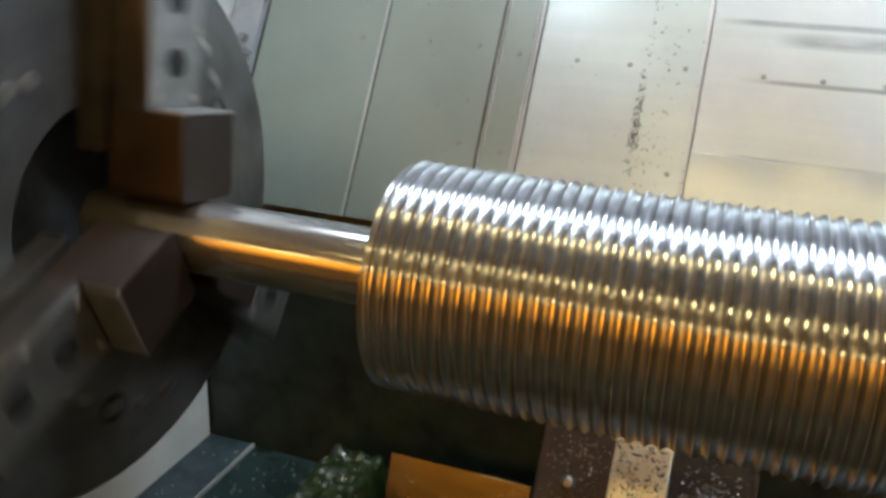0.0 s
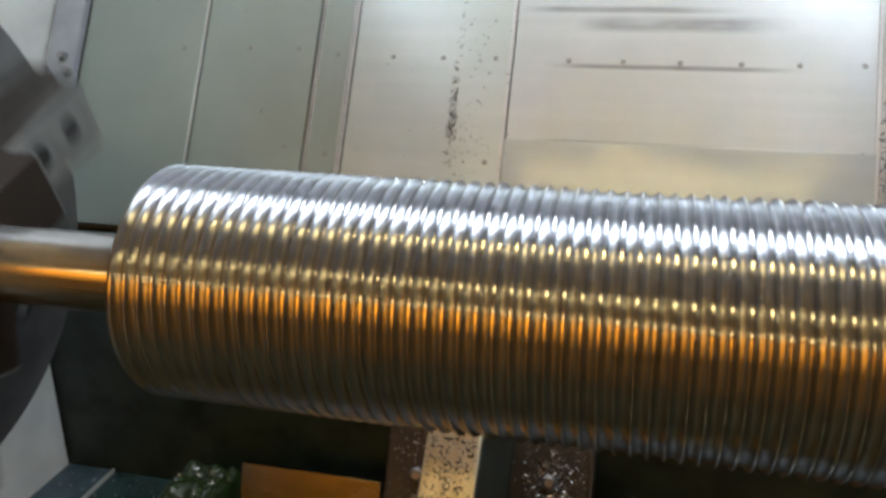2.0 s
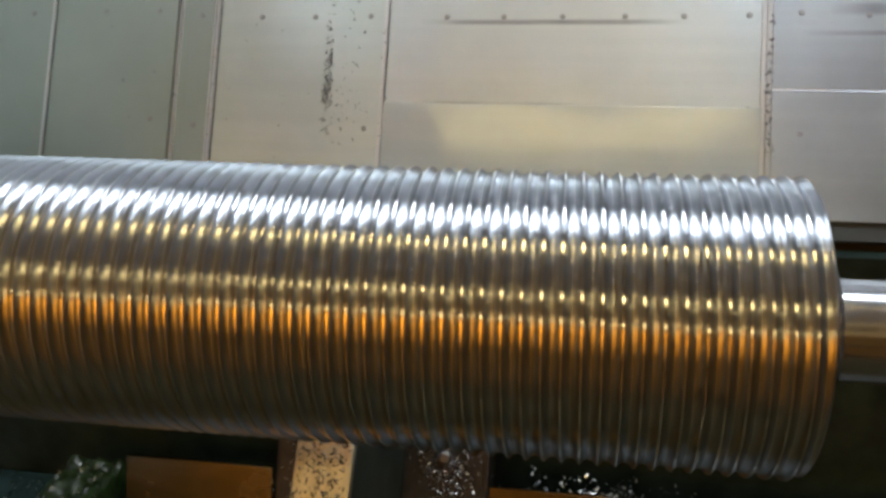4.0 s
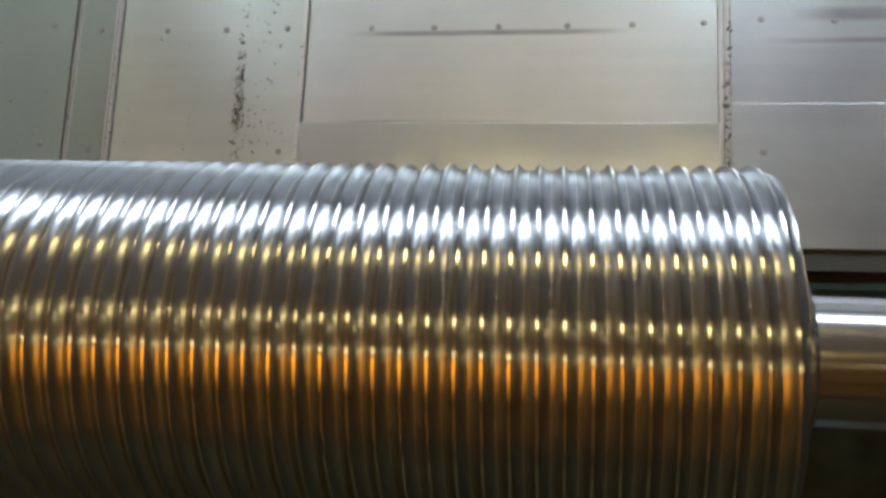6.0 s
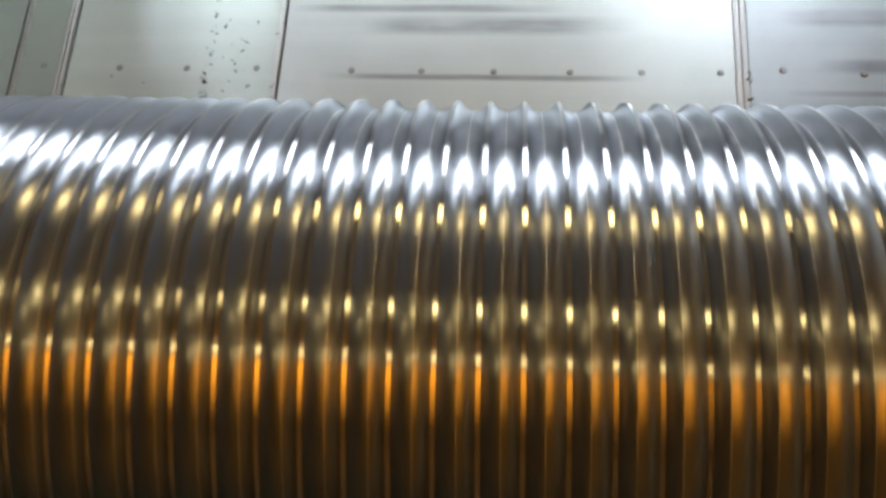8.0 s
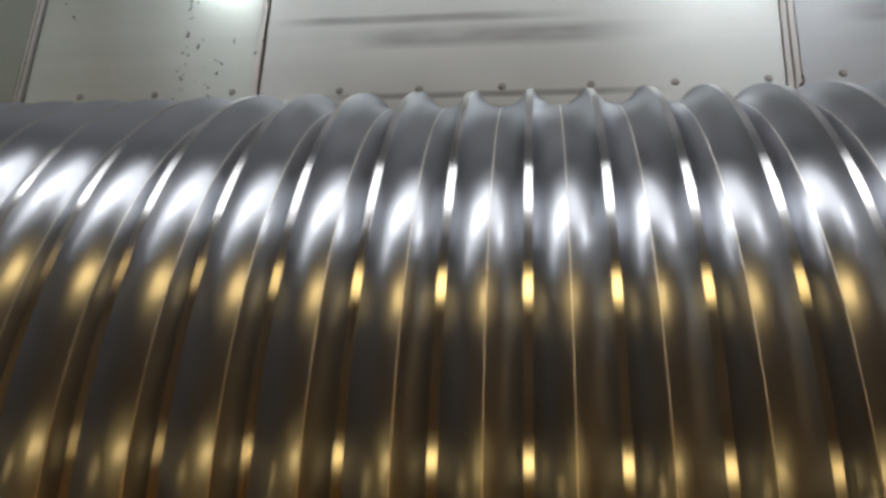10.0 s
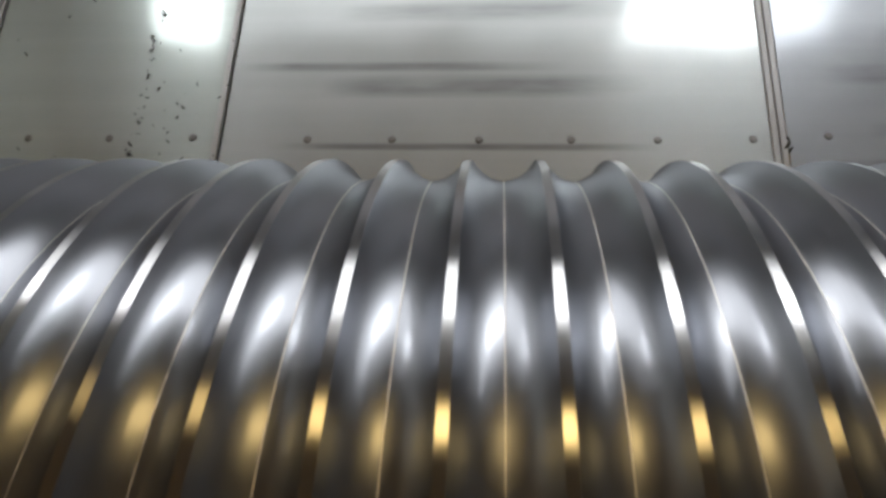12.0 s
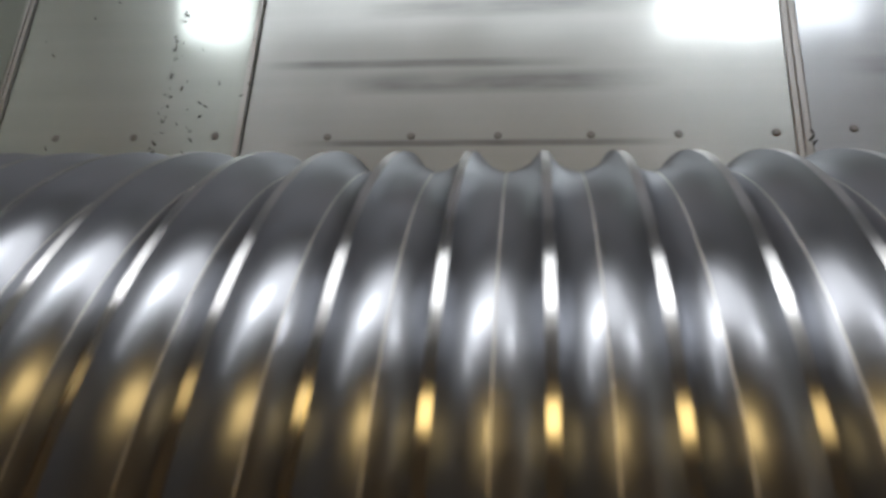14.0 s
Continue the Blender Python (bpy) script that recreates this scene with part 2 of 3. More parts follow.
def rod(bm, x0, x1, r0, r1=None, seg=48, y=0.0, z=0.0):
    """A round bar along x."""
    r1 = r0 if r1 is None else r1
    m = Matrix.Translation(((x0 + x1) / 2, y, z)) @ Matrix.Rotation(radians(90), 4, "Y")
    bmesh.ops.create_cone(bm, cap_ends=True, segments=seg, radius1=r0, radius2=r1, depth=x1 - x0, matrix=m)
    return bm


def peg(bm, x, y, z, r, h, seg=16, top=None):
    """A round stub along z with its foot at z."""
    bmesh.ops.create_cone(bm, cap_ends=True, segments=seg, radius1=r, radius2=r if top is None else top, depth=h,
                          matrix=Matrix.Translation((x, y, z + h / 2)))
    return bm


def lathe(bm, profile, seg=96):
    """Turn a profile of (x, radius) round the x axis."""
    rings = [[bm.verts.new((x, r * math.cos(2 * math.pi * k / seg), r * math.sin(2 * math.pi * k / seg))) for k in range(seg)] for x, r in profile]
    for a, b in zip(rings, rings[1:]):
        for k in range(seg):
            bm.faces.new((a[k], b[k], b[(k + 1) % seg], a[(k + 1) % seg]))
    bm.faces.new(rings[0])
    bm.faces.new(rings[-1][::-1])
    return bm


def finish(name, bm, mat, smooth_angle=20):
    bmesh.ops.recalc_face_normals(bm, faces=bm.faces)
    for f in bm.faces:
        f.smooth = True
    for e in bm.edges:
        e.smooth = len(e.link_faces) == 2 and e.calc_face_angle(0) < radians(smooth_angle)
    me = bpy.data.meshes.new(name)
    bm.to_mesh(me)
    bm.free()
    me.materials.append(mat)
    return me


def part(name, bm, mat, parent, label="", m=None):
    ob = new(name, finish(name, bm, mat))
    ob.parent = parent
    if m is not None:
        ob.matrix_basis = m
    return tagged(ob, label)


def thing(name, bm, mat, label, category, m=None, group="", kind=""):
    ob = new(name, finish(name, bm, mat) if bm else None)
    if m is not None:
        ob.matrix_basis = m
    return tagged(ob, label, category, group, kind)


# ---- hall: floor, walls, roof ----
def hall():
    thing("floor", box(bmesh.new(), -9, 10, -13, 4, -0.2, 0), CONCRETE, "dark stained concrete hall floor", "floor", kind="structure")
    for name, b in (("wall_front", (-9, 10, -13.2, -13, 0, 4.6)), ("wall_rear", (-9, 10, 4, 4.2, 0, 4.6)),
                    ("wall_left", (-9.2, -9, -13.2, 4.2, 0, 4.6)), ("wall_right", (10, 10.2, -13.2, 4.2, 0, 4.6))):
        thing(name, box(bmesh.new(), *b), HALL_WALL, "plain grey painted hall wall", "wall", kind="structure")
    thing("ceiling", box(bmesh.new(), -9.2, 10.2, -13.2, 4.2, 4.6, 4.8), HALL_WALL, "dark grey hall ceiling", "ceiling", kind="structure")


def strip_light(x, y, z, width, length):
    """A warm trough light hung under the hall roof."""
    lamp = thing("strip_light", None, None, "warm yellow trough light hung under the hall roof", "lamp", pose(x, y, z), "trough lights")
    h = length / 2
    part("housing", box(bmesh.new(), -h - 0.04, h + 0.04, -width / 2 - 0.04, width / 2 + 0.04, 0.02, 0.1, 0.01), GREY_PAINT, lamp, "grey sheet housing")
    for u in (-h * 0.7, h * 0.7):
        part("hanger", box(bmesh.new(), u - 0.01, u + 0.01, -0.01, 0.01, 0.1, 4.6 - z), GREY_PAINT, lamp)
    part("diffuser", box(bmesh.new(), -h, h, -width / 2, width / 2, -0.03, 0.016), STRIP, lamp, "warm glowing diffuser")


def amber_strips():
    # unseen amber glow, added so the grooves mirror orange fading to brown
    c = thing("amber_glow_strips", None, None, "added glowing amber strips, unseen, for the orange mirrored in the screw", "curtain", pose(0.5, -9.0, 0))
    part("rail", box(bmesh.new(), -6.8, 0.5, -0.03, 0.03, 4.3, 4.6), GREY_PAINT, c)
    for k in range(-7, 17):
        part("strip", box(bmesh.new(), -4.7 + 0.3 * k, -4.42 + 0.3 * k, -0.004 + 0.012 * (k % 2), 0.012 * (k % 2), 0.7, 4.3), AMBER_STRIP, c)


hall()
for y, z, w, l, xs in ((-0.53, AX + 2.7, 0.28, 1.35, (-4.8, 0.58, 5.6)), (-3.2, AX + 2.75, 0.31, 1.9, (-4.6, 0.6, 5.6)), (-6.6, AX + 2.75, 0.34, 1.8, (-5.5, -2.2, 0.9, 4.6))):
    for x in xs:
        strip_light(x, y, z, w, l)
amber_strips()

# ---- machine enclosure ----
SLANT = 61.044
WALL = Matrix.Translation((0, 0.5002, AX)) @ Matrix.Rotation(radians(SLANT), 4, "X")   # x along the axis, y up the slope, z out of the sheet
U_F, U_A, U_B, U_C, U_D, U_E, U_G = -0.366, -0.1548, 0.0296, 0.0885, 0.3202, 0.79, 1.3
V0, V1 = -0.133, 0.7


def back_cover():
    back = thing("wall_back", box(bmesh.new(), -0.43, 1.9, V0 + 0.004, V1, -0.03, -0.004), DARK_GAP, "sloping sheet steel back cover of the lathe enclosure", "cover", WALL, kind="structure")

    def panel(u0, u1, v0, v1, w, mat, label=""):
        part("panel", box(bmesh.new(), u0, u1, v0, v1, -0.003, w, 0.0008), mat, back, label)
    g = 0.0012
    panel(U_F + g, U_A - g, V0, V1, 0.0, COVER_A, "dull olive-grey sheet, darkened for weaker reflections at the left")
    panel(U_A + g, U_B - 0.0035, V0, V1, 0.0008, COVER_A, "dull olive-grey sheet, darkened for weaker reflections at the left")
    panel(U_B + 0.0066, U_C - 0.0095, V0, V1, 0.003, COVER_A, "narrow lapped sheet")
    panel(U_C + g, U_D - g, V0, V1, 0.0012, COVER_C, "bright sheet with chips stuck to it")
    panel(U_D + g, U_E - 0.0065, 0.0262, V1, 0.0, COVER_B, "bright brushed sheet")
    # tilt brings in a warm lamp's reflection; the darker base tempers it
    part("panel", box(bmesh.new(), U_D + g, U_E - 0.0065, -0.066, 0.066, -0.003, 0.0, 0.0008), COVER_LOW, back, "brushed lower sheet, set steeper to mirror a warm lamp, toned down", pose(0, -0.041, 0.0055, 3.2))
    panel(U_E + 0.006, U_G, 0.05, V1, 0.0, COVER_D, "bright brushed sheet")
    panel(U_E + 0.006, U_G, -0.107, 0.0495, 0.0004, COVER_D, "bright brushed lower sheet")
    panel(U_G + 0.003, 1.88, -0.107, V1, 0.0, COVER_B, "bright brushed sheet")

    def rib(u0, u1, w, mat=SEAM, v0=V0, v1=V1):
        part("seam_strip", box(bmesh.new(), u0, u1, v0, v1, -0.002, w, 0.0006), mat, back)
    rib(U_A - 0.0052, U_A - 0.0015, 0.0026)
    rib(U_B + 0.0012, U_B + 0.0028, 0.0034)
    rib(U_B + 0.0048, U_B + 0.0064, 0.0034)
    rib(U_C - 0.0092, U_C - 0.0066, 0.0028)
    rib(U_C - 0.0048, U_C - 0.0014, 0.003)
    rib(U_D - 0.0056, U_D - 0.0004, 0.003)
    rib(U_E - 0.0062, U_E - 0.0008, 0.0012)
    rib(U_E + 0.0001, U_E + 0.0056, 0.001)
    rib(U_F - 0.055, U_F - 0.004, 0.012, PALE_BLUE_GREY, V0, 0.5)
    # screws
    heads = [(U_F - 0.012, 0.1, 0.012), (U_F - 0.024, 0.125, 0.012)]
    for v in (-0.09, -0.0075, 0.142):
        heads += [(0.296, v, 0.001), (0.0625, v, 0.003), (-0.001, v + 0.008, 0.001), (0.769, v + 0.033 if v < 0 else v, 0.0), (0.829, v + 0.003, 0.0)]
    for u in (0.147, 0.221, 0.397, 0.47, 0.544, 0.621, 0.692):
        heads += [(u, 0.141, 0.0012 if u < U_D else 0.0)]
    heads += [(-0.08, 0.15, 0.0008), (-0.19, 0.148, 0.0), (0.769, -0.01, 0.0018), (0.769, -0.045, 0.0018), (0.905, 0.142, 0.0), (1.0, 0.142, 0.0)]
    small = finish("screw", peg(bmesh.new(), 0, 0, 0, 0.0036, 0.0012, 12, 0.0026), COVER_SCREW)
    big = finish("screw", peg(peg(bmesh.new(), 0, 0, 0, 0.008, 0.004, 20, 0.0075), 0, 0, 0.004, 0.0065, 0.006, 6), JAW)
    for i, (u, v, w) in enumerate(heads):
        s = new("screw", big if i < 2 else small)
        s.parent = back
        s.matrix_basis = pose(u, v, w)


back_cover()


def shed(name, count, place, size, mat, label, parent_m=None):
    """A scatter of small bent chips, joined as one sheet of stuff."""
    rng = random.Random(name)
    verts, faces = [], []
    for _ in range(count):
        p = Vector(place(rng))
        s = size * rng.uniform(0.4, 1.5)
        turn = Euler((rng.uniform(-0.9, 0.9), rng.uniform(-0.9, 0.9), rng.uniform(0, 6.3))).to_matrix()
        n = len(verts)
        for q in ((-1, -0.3, 0), (0, -0.35, 0.35), (1, -0.25, 0.1), (1, 0.25, 0.1), (0, 0.35, 0.45), (-1, 0.3, 0.1)):
            verts.append(p + turn @ Vector(q) * s + Vector((0, 0, s * 0.5)))
        faces += [(n, n + 1, n + 4, n + 5), (n + 1, n + 2, n + 3, n + 4)]
    me = bpy.data.meshes.new(name)
    me.from_pydata([tuple(v) for v in verts], [], faces)
    me.materials.append(mat)
    ob = new(name, me)
    if parent_m is not None:
        ob.matrix_basis = parent_m
    return tagged(ob, label, "chips", kind="stuff")


def streak(r):
    v = min(0.33, max(-0.03, r.gauss(0.06, 0.035) if r.random() < 0.6 else r.uniform(-0.02, 0.33)))
    return (0.2425 + r.gauss(0, 0.0022) + (0.004 if r.random() < 0.3 else 0), v, 0.0012)


shed("steel_chips", 260, streak, 0.0017, CHIP_DARK, "dark steel chips stuck in a streak on the cover sheet", WALL)
shed("steel_chips", 70, lambda r: (r.uniform(0.24, 0.3), r.uniform(-0.03, 0.2), 0.0012), 0.0017, CHIP_DARK, "loose dark steel chips stuck to the cover sheet", WALL)
shed("steel_chips", 70, lambda r: (r.choice((U_B + 0.003, U_C - 0.004, U_D - 0.003)) + r.gauss(0, 0.003), r.uniform(-0.06, 0.32), 0.003), 0.0014, CHIP_DARK, "dark steel chips caught along the cover seams", WALL)
shed("steel_chips", 45, lambda r: (r.uniform(-0.12, 0.3), r.uniform(-0.06, 0.34), 0.0012), 0.0015, CHIP_DARK, "single dark chips stuck to the cover sheets", WALL)
shed("steel_chips", 60, lambda r: (U_E + r.gauss(0.003, 0.0025), r.uniform(-0.04, 0.14), 0.004), 0.0022, CHIP_DARK, "dark steel chips caught along a seam", WALL)


def enclosure():
    cy, cz = math.cos(radians(SLANT)), math.sin(radians(SLANT))
    top_y, top_z = 0.5002 + V1 * cy, AX + V1 * cz
    low_y, low_z = 0.5002 + V0 * cy, AX + V0 * cz
    thing("wall_apron", box(bmesh.new(), -0.43, 1.9, low_y - 0.012, low_y + 0.01, AX - 0.6, low_z - 0.012), BLACK_IRON, "oily black iron bed side under the cover", "bed", kind="structure")
    thing("wall_top", box(bmesh.new(), -0.43, 1.9, top_y, top_y + 0.03, top_z, AX + 1.23), PALE_BLUE_GREY, "pale blue-grey painted upper rear enclosure wall", "wall", kind="structure")
    thing("ceiling_machine", box(box(bmesh.new(), -0.43, 1.9, 0.55, top_y + 0.03, AX + 1.23, AX + 1.26), -0.56, 1.9, -0.06, 0.07, AX + 1.23, AX + 1.26), PALE_BLUE_GREY, "pale blue-grey painted enclosure roof", "ceiling", kind="structure")
    thing("wall_headstock", box(bmesh.new(), -0.5, -0.43, 0.0, 0.9, AX - 0.66, AX + 1.23), WHITE_PAINT, "light grey painted headstock side wall", "wall", kind="structure")
    # added out of view: gives left-facing thread flanks a warm reflection
    thing("wall_warm_reflector", box(bmesh.new(), -0.5, -0.47, -0.9, -0.002, AX - 0.66, AX + 1.0), WARM_REFLECTOR, "added beige panel, unseen, mirrored as warm light in the thread flanks", "wall", kind="structure")
    # unseen; kept dark and reaching forward so right-facing flanks mirror darkness
    thing("wall_tailstock", box(bmesh.new(), 1.9, 1.95, -0.9, 0.9, AX - 0.66, AX + 1.23), BLUE_GREY, "dark blue-grey end wall, unseen, drawn forward to darken the right-facing flanks", "wall", kind="structure")
    # out of view; its brown puts the warm dark reflection low on the screw
    thing("sill_front", box(bmesh.new(), -0.6, 1.95, -0.95, -0.9, 0, AX - 0.45), BROWN_PAINT, "unseen front sill of the enclosure, browned to warm the screw's low reflections", "sill", kind="structure")


def roof_light():
    lamp = thing("roof_light", None, None, "milky white light panel in the enclosure roof", "lamp", pose(0.65, 0.31, AX + 1.22))
    part("frame", box(bmesh.new(), -1.06, 1.2, -0.245, 0.245, 0.012, 0.03, 0.004), WHITE_PAINT, lamp)
    part("diffuser", box(bmesh.new(), -0.85, 0.95, -0.11, 0.2, -0.004, 0.01), ROOF_LAMP, lamp, "milky glowing panel")


def flood_light(x, length):
    lamp = thing("flood_light", None, None, "cool white work light under the enclosure roof", "lamp", pose(x, 0.283, AX + 1.1), "work lights")
    part("housing", box(bmesh.new(), -length / 2 - 0.01, length / 2 + 0.01, -0.06, 0.06, 0.006, 0.05, 0.006), GREY_PAINT, lamp)
    part("bracket", box(bmesh.new(), -0.02, 0.02, -0.02, 0.02, 0.05, 0.115), GREY_PAINT, lamp)
    part("diffuser", box(bmesh.new(), -length / 2, length / 2, -0.05, 0.05, -0.004, 0.004), FLOOD, lamp, "glaring white diffuser")


enclosure()
roof_light()
flood_light(-0.1, 0.16)
flood_light(0.975, 0.39)


# ---- bed, slides and tray under the work ----
ZB = AX - 0.415


def mound(x0, x1, y0, y1, z0, z1, nx=26, ny=110):
    """A rough casting with a lumpy top and rounded flanks."""
    bm = bmesh.new()
    rows = []
    for i in range(nx + 1):
        for_u = i / nx
        x = x0 + (x1 - x0) * for_u
        row = []
        for k in range(ny + 1):
            y = y0 + (y1 - y0) * k / ny
            side = min(for_u, 1 - for_u, k / 12, (ny - k) / 12) * 6
            h = min(1.0, side) ** 0.5
            lump = noise.noise(Vector((x * 45, y * 45, 1.7))) * 0.010 + noise.noise(Vector((x * 160, y * 160, 5.1))) * 0.004
            row.append(bm.verts.new((x, y, z0 + max(0.0, (z1 - z0 + lump) * h))))
        rows.append(row)
    for a, b in zip(rows, rows[1:]):
        for k in range(ny):
            bm.faces.new((a[k], b[k], b[k + 1], a[k + 1]))
    return bm


def bed_things():
    thing("chip_tray", box(bmesh.new(), -0.43, 1.9, -0.9, 0.42, AX - 0.6, AX - 0.56, 0.003), BLACK_IRON, "oily black chip tray under the work", "tray", kind="structure")
    tray = thing("tray_sheet", box(bmesh.new(), -0.403, -0.32, -0.5, 0.42, AX - 0.559, AX - 0.546, 0.002), BLUE_TRAY, "blue painted sheet in the tray, wet with oil", "sheet")
    part("seam", box(bmesh.new(), -0.319, -0.3155, -0.5, 0.42, AX - 0.5589, AX - 0.5435, 0.001), SEAM, tray, "thin bright folded seam")
    part("lower_sheet", box(bmesh.new(), -0.315, -0.17, -0.5, 0.42, AX - 0.5588, AX - 0.5485, 0.002), DARK_TEAL, tray, "blackish teal sheet, darker than the blue one")
    thing("guard_sheet", box(bmesh.new(), -0.428, -0.404, -0.5, 0.42, AX - 0.558, AX - 0.02, 0.003), WHITE_PAINT, "light grey guard sheet beside the chuck", "guard")
    thing("green_casting", mound(-0.15, -0.03, -0.3, 0.37, AX - 0.559, AX - 0.462), GREEN_PAINT, "dark green oily casting strewn with chips", "casting")
    for x0, x1 in ((-0.025, 0.186), (0.476, 1.05)):
        p = thing("slide_plate", box(bmesh.new(), x0, x1, -0.135, 0.0, -0.006, 0.0, 0.0015), PLATE, "bright steel wiper plate leaning before the bed", "plate",
                  Matrix.Translation((0, 0.332, ZB - 0.012)) @ Matrix.Rotation(radians(70), 4, "X"), group="wiper plates")
        part("support", box(bmesh.new(), x0 + 0.004, x1 - 0.004, -0.13, -0.04, -0.03, -0.0065), BLACK_IRON, p)
    block = thing("carriage_block", box(bmesh.new(), 0.187, 0.473, -0.19, 0.145, -0.09, 0.0, 0.004), RUSTY, "brown oily iron carriage block covered with chips", "carriage", BLOCK)
    part("edge_strip", box(bmesh.new(), 0.4665, 0.4735, -0.188, 0.144, -0.03, 0.004, 0.002), RUSTY, block)
    for x, y in ((0.233, 0.036), (0.416, 0.05)):
        ring = part("bolt_recess", rod(bmesh.new(), -0.003, 0.0012, 0.0165, seg=28), HOLE_SHADE, block, "dark disc for a shaded counterbore", Matrix.Translation((x, y, 0)) @ Matrix.Rotation(radians(-90), 4, "Y"))
        b = bmesh.new()
        peg(b, 0, 0, 0.0013, 0.0105, 0.004, 24, 0.0095)
        peg(b, 0, 0, 0.0053, 0.0095, 0.002, 24, 0.006)
        part("bolt", b, CHUCK_FACE, ring, "oily round bolt head", Matrix.Rotation(radians(90), 4, "Y"))
    bar = thing("slide_bar", box(bmesh.new(), 0.309, 0.3675, -0.3, 0.12, -0.012, 0.0, 0.002), BRASSY, "yellowish worn steel bar dusted with chips", "bar", BAR)
    part("web", box(bmesh.new(), 0.311, 0.3655, -0.298, 0.118, -0.275, -0.0125, 0.002), BLACK_IRON, bar, "oily black side of the bar")
    part("knob", rod(bmesh.new(), 0.366, 0.384, 0.016, 0.013, 24, y=-0.1, z=-0.03), SCREW, bar)


BLOCK = Matrix.Translation((0, 0.332, AX - 0.45)) @ Matrix.Rotation(radians(61), 4, "X")
BAR = Matrix.Translation((0, 0.1, AX - 0.259)) @ Matrix.Rotation(radians(48), 4, "X")
bed_things()
shed("steel_chips", 420, lambda r: (0.245 + r.gauss(0, 0.022), r.uniform(-0.08, 0.1), 0.0), 0.0015, CHIP, "bright steel chips stuck to the carriage block", BLOCK)
shed("steel_chips", 420, lambda r: (0.418 + r.gauss(0, 0.02), 0.052 + r.gauss(0, 0.028), 0.0), 0.0018, CHIP, "bright steel chips heaped round a bolt", BLOCK)
shed("steel_chips", 1300, lambda r: (r.uniform(0.311, 0.365), -0.28 + 0.39 * r.random() ** 1.15, 0.0), 0.002, CHIP_DARK, "small dark steel chips lying on the bar", BAR)
shed("steel_chips", 220, lambda r: (r.uniform(0.312, 0.364), r.uniform(-0.2, 0.1), 0.0), 0.0014, CHIP, "small bright steel chips lying on the bar", BAR)
shed("steel_chips", 160, lambda r: (r.uniform(-0.38, -0.2), r.uniform(0.0, 0.4), AX - 0.546), 0.002, CHIP, "bright steel chips on the blue sheet")
shed("steel_chips", 240, lambda r: (r.uniform(-0.13, -0.045), r.uniform(0.1, 0.35), AX - 0.461), 0.0018, CHIP, "bright steel chips on the green casting")
shed("steel_chips", 220, lambda r: (r.gauss(0.62, 0.05), 0.335 + abs(r.gauss(0, 0.02)), AX - 0.56 + 0.12), 0.0022, CHIP, "bright steel chips heaped behind the slide plate")


# ---- the turning work: ball screw between chuck and tailstock ----
PITCH, START, LENGTH, R_CREST, PHASE = 0.01174064, 0.1241, 0.7214, 0.1, -6.44841
LAND, DEPTH, EDGE, ROOT = 0.055, 0.30, 0.05, 0.0075     # half width of the land, depth, offset of the arc's centre, half width of the root line, in pitches


def groove(s):
    """Depth below the crest at s pitches from the middle of a land (gothic arch groove)."""
    s = abs((s + 0.5) % 1.0 - 0.5)
    if s <= LAND:
        return 0.0
    if s >= 0.5 - ROOT:
        return -DEPTH
    a = 0.5 - LAND - ROOT
    h = (a * a + 2 * a * EDGE - DEPTH * DEPTH) / (2 * DEPTH)
    rad = math.hypot(EDGE, h + DEPTH)
    return h - math.sqrt(max(0.0, rad * rad - (0.5 - ROOT - s + EDGE) ** 2))


def thread_mesh(seg=144):
    a = 0.5 - LAND - ROOT
    marks = [-LAND, 0.0, LAND] + [LAND + a * k / 8 for k in range(1, 9)] + [0.5 + ROOT + a * k / 8 for k in range(8)]
    m = len(marks)
    turns = int((LENGTH - START) / PITCH) + 4
    start = math.floor(START / PITCH - PHASE) - 1
    s = np.array([start + t + q for t in range(turns) for q in marks])
    deep = np.array([groove(q) * PITCH for q in s])
    ang = np.arange(seg + 1) * 2 * math.pi / seg        # from the front, upwards; one seam row doubled
    x = PITCH * (PHASE + s[:, None] - ang[None, :] / (2 * math.pi))
    r = np.repeat((R_CREST + deep)[:, None], seg + 1, 1)
    x = np.clip(x, START, LENGTH)
    r = np.minimum(r, np.minimum(R_CREST - 0.0035 + (x - START) * 1.2, R_CREST - 0.0035 + (LENGTH - x) * 1.2))
    co = np.stack([x, -r * np.cos(ang), r * np.sin(ang)], -1).reshape(-1, 3)
    n = seg + 1
    faces = [(i * n + k, (i + 1) * n + k, (i + 1) * n + k + 1, i * n + k + 1) for i in range(len(s) - 1) for k in range(seg)]
    me = bpy.data.meshes.new("thread")
    me.from_pydata(co.tolist(), [], faces)
    me.polygons.foreach_set("use_smooth", [True] * len(me.polygons))
    ends = np.empty(len(me.edges) * 2, dtype=np.int32)
    me.edges.foreach_get("vertices", ends)
    row = ends.reshape(-1, 2) // n
    sharp_row = np.isin(row % m, (0, 2, 10, 11)) & (row == row[:, :1])
    flag = me.attributes.new("sharp_edge", "BOOLEAN", "EDGE")
    flag.data.foreach_set("value", sharp_row.all(1))
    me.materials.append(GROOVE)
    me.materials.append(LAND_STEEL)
    me.materials.append(ROOT_GLINT)
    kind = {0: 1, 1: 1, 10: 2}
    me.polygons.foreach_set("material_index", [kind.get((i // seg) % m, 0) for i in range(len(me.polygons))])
    return me


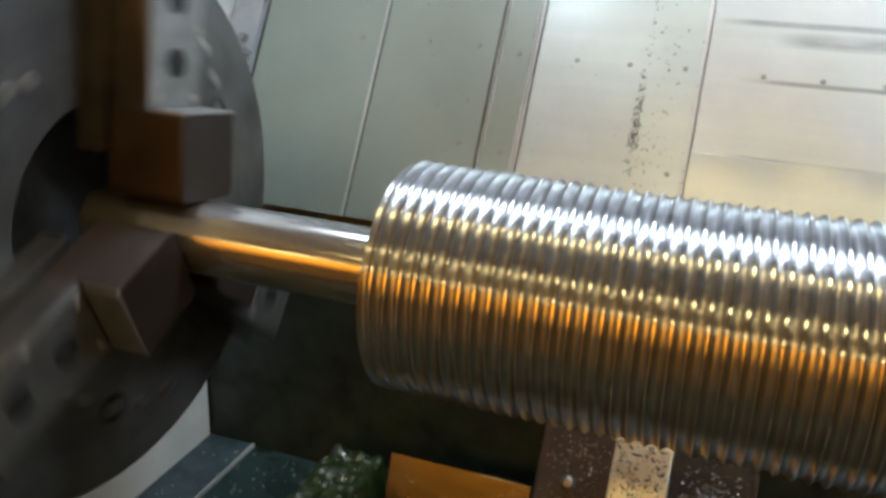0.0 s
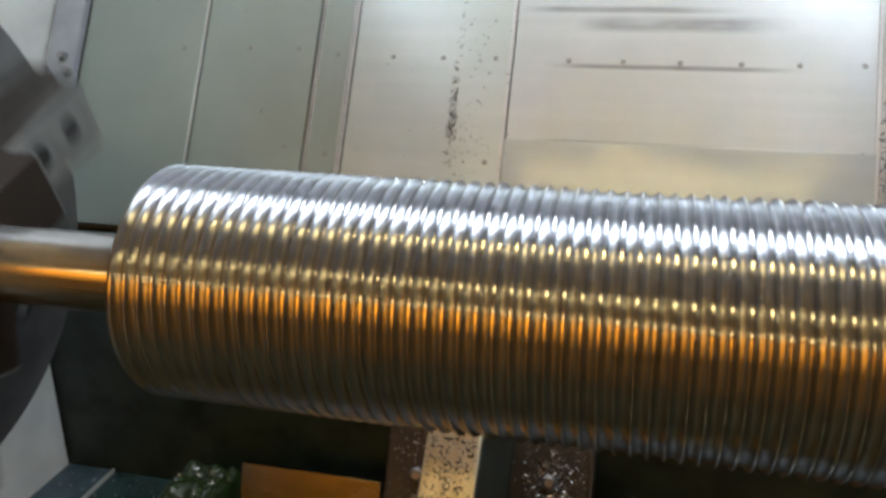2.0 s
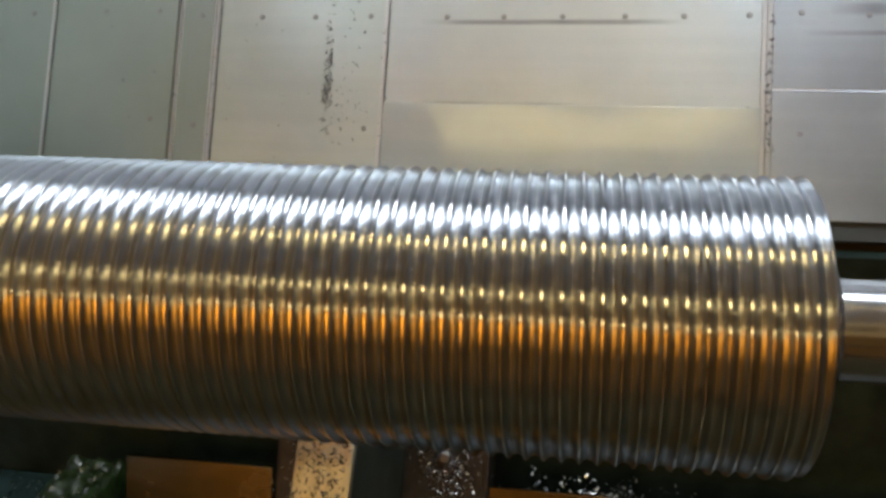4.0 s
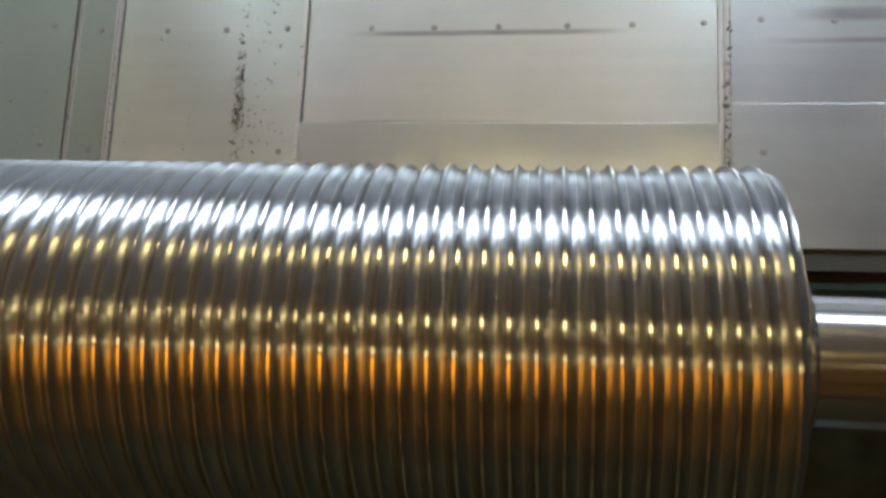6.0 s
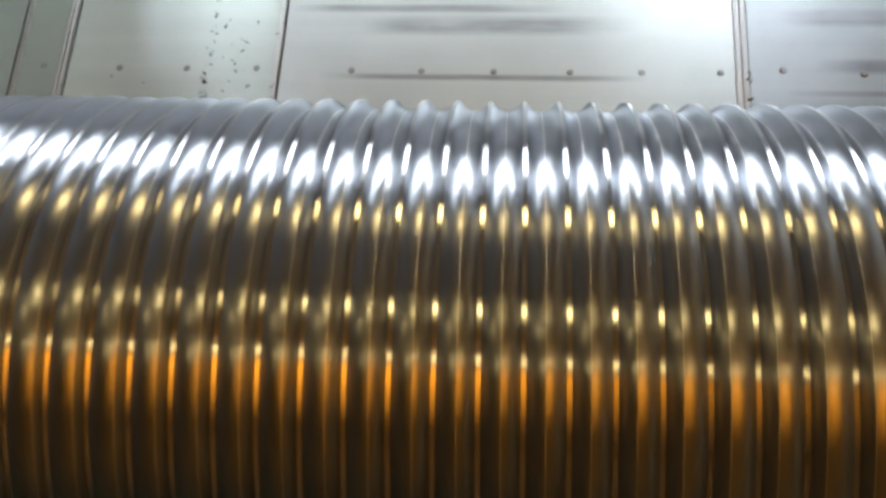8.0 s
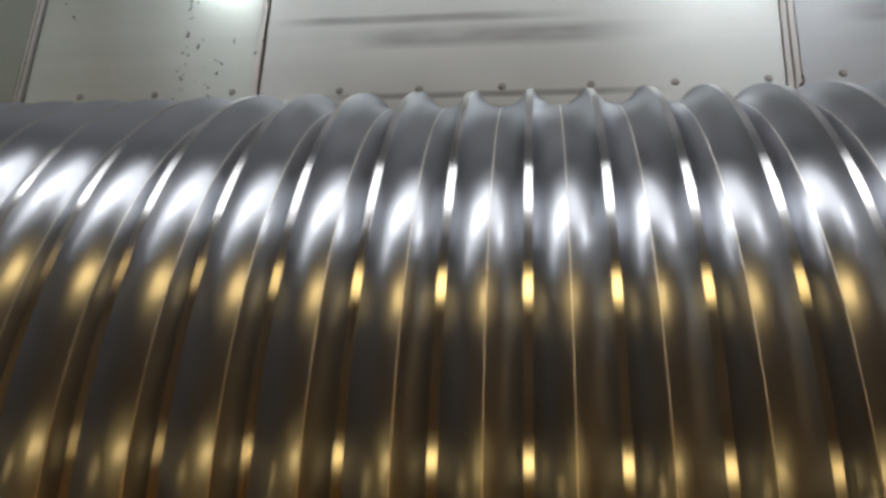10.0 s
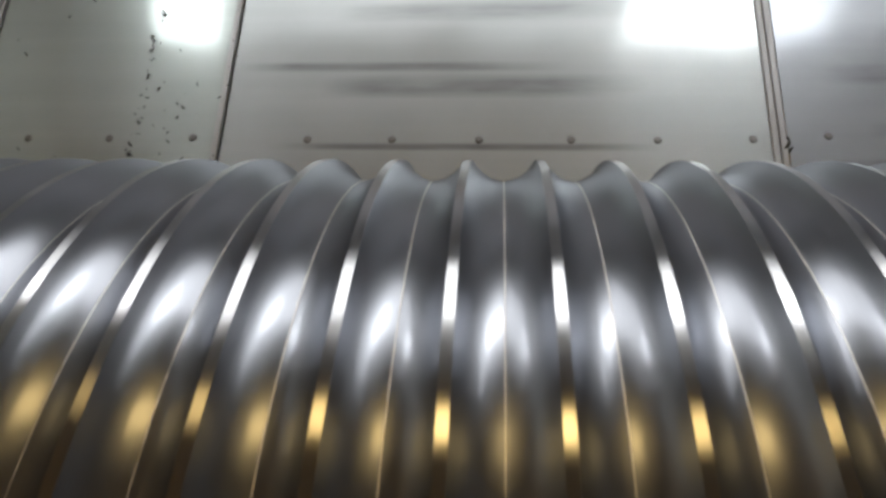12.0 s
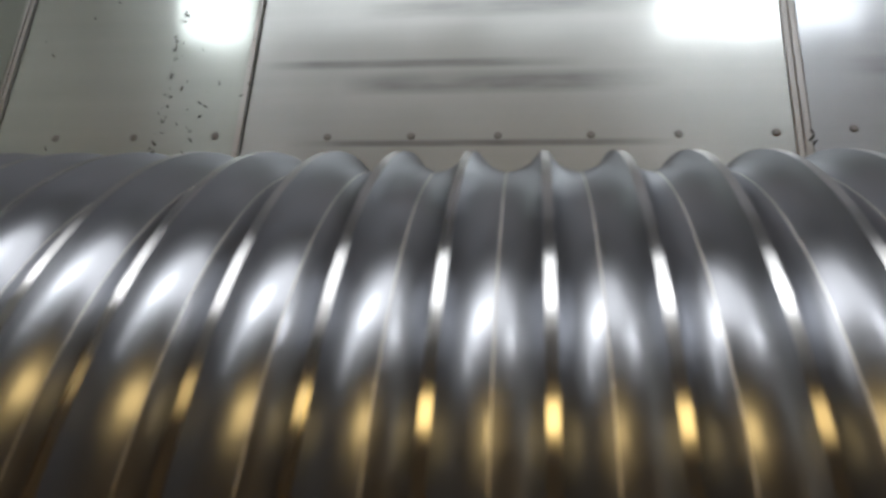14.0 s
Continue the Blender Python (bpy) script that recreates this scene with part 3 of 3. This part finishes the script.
def ball_screw():
    screw = thing("ball_screw", None, None, "large bright steel screw spindle with round helical grooves, turning", "screw spindle", pose(0, 0, AX))
    t = new("thread", thread_mesh())
    t.parent = screw
    tagged(t, "polished helical thread with narrow flat lands")
    part("core", lathe(bmesh.new(), [(START + 0.0006, 0.03), (START + 0.0006, 0.0955), (LENGTH - 0.0006, 0.0955), (LENGTH - 0.0006, 0.03)]), JOURNAL, screw)
    part("journal", lathe(bmesh.new(), [(-0.2, 0.0355), (START - 0.003, 0.0355), (START, 0.0345), (START + 0.002, 0.0345)]), JOURNAL, screw, "smooth turned shaft end")
    part("collar", lathe(bmesh.new(), [(LENGTH - 0.002, 0.052), (LENGTH + 0.014, 0.052), (LENGTH + 0.017, 0.049), (LENGTH + 0.017, 0.03)]), JOURNAL, screw)
    part("journal", lathe(bmesh.new(), [(LENGTH + 0.01, 0.034), (LENGTH + 0.55, 0.034)]), JOURNAL, screw, "smooth turned shaft end")
    return screw


JAW_AT = 82.0     # turn of the first jaw at the start, from the rear upwards
FACE, R_CHUCK = -0.19, 0.288


def chuck():
    c = thing("lathe_chuck", None, None, "large dark iron three-jaw lathe chuck, turning", "chuck", pose(0, 0, AX))
    part("body", lathe(bmesh.new(), [(-0.42, 0.05), (-0.42, R_CHUCK - 0.01), (-0.41, R_CHUCK), (FACE - 0.008, R_CHUCK), (FACE, R_CHUCK - 0.008),
                                     (FACE, 0.124), (FACE - 0.004, 0.12), (FACE - 0.12, 0.118), (FACE - 0.12, 0.038)], 128), CHUCK_FACE, c, "dark machined iron chuck body")
    for k in range(3):
        m = Matrix.Rotation(radians(JAW_AT + 120 * k), 4, "X")     # the jaw lies along y
        base = bmesh.new()
        box(base, FACE - 0.002, FACE + 0.028, 0.075, 0.275, -0.047, 0.047, 0.003)
        box(base, FACE + 0.0285, -0.12, 0.115, 0.262, -0.04, 0.04, 0.004)
        base = part("jaw", base, JAW_SIDE, c, "oily steel jaw, sides darkened as unlit, with a bright face and two bolt holes", m)
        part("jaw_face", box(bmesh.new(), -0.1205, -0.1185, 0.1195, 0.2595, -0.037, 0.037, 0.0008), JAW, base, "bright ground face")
        for r in (0.160, 0.217):
            part("bolt_hole_shade", rod(bmesh.new(), -0.135, -0.1178, 0.0135, seg=24, y=r), HOLE_SHADE, base)
        g = bmesh.new()
        outline = [(0.0362, -0.035), (0.0362, 0.035), (0.042, 0.04), (0.118, 0.04), (0.118, -0.04), (0.042, -0.04)]
        lo = [g.verts.new((FACE + 0.03, y, z)) for y, z in outline]
        hi = [g.verts.new((-0.08, y, z)) for y, z in outline]
        g.faces.new(lo), g.faces.new(hi[::-1])
        for i in range(6):
            g.faces.new((lo[i], hi[i], hi[(i + 1) % 6], lo[(i + 1) % 6]))
        bmesh.ops.recalc_face_normals(g, faces=g.faces)
        bmesh.ops.bevel(g, geom=list(g.edges), offset=0.0025, segments=2, affect="EDGES", profile=0.5)
        part("gripping_block", g, SOFT_JAW, base, "brown worn gripping block")
        part("worn_shoulder", box(bmesh.new(), -0.117, -0.0795, 0.1165, 0.1195, -0.038, 0.038, 0.001), JAW, base, "bright worn outer end of the gripping block")
        for r, z in ((0.128, 0.026), (0.128, -0.026), (0.19, -0.031)):
            part("set_screw", rod(bmesh.new(), -0.119, -0.1155, 0.0038, 0.003, 10, y=r, z=z), SCREW, base, "small shiny screw")
        for a in (38, 46, 72, 82):
            ma = Matrix.Rotation(radians(JAW_AT + a + 120 * k), 4, "X")
            part("bolt", rod(bmesh.new(), FACE - 0.004, FACE + 0.006, 0.0075, 0.006, 12, y=0.125 + 0.0012 * a), SCREW, c, "shiny small face bolt", ma)
        m2 = Matrix.Rotation(radians(JAW_AT + 60 + 120 * k), 4, "X")
        hole = part("bolt_hole_shade", rod(bmesh.new(), FACE - 0.01, FACE + 0.0008, 0.016, seg=24, y=0.2), HOLE_SHADE, c, "", m2)
        part("bolt", rod(bmesh.new(), FACE - 0.008, FACE + 0.0016, 0.009, seg=6, y=0.2), SCREW, hole, "socket bolt")
    return c


SCREW_THING = ball_screw()
CHUCK_THING = chuck()
TURN = 450.0      # degrees a second


def motions():
    rows = [(0.1 * k, pose(0, 0, AX, TURN * 0.1 * k % 360)) for k in range(141)]
    walk(SCREW_THING, rows)
    walk(CHUCK_THING, rows)


motions()
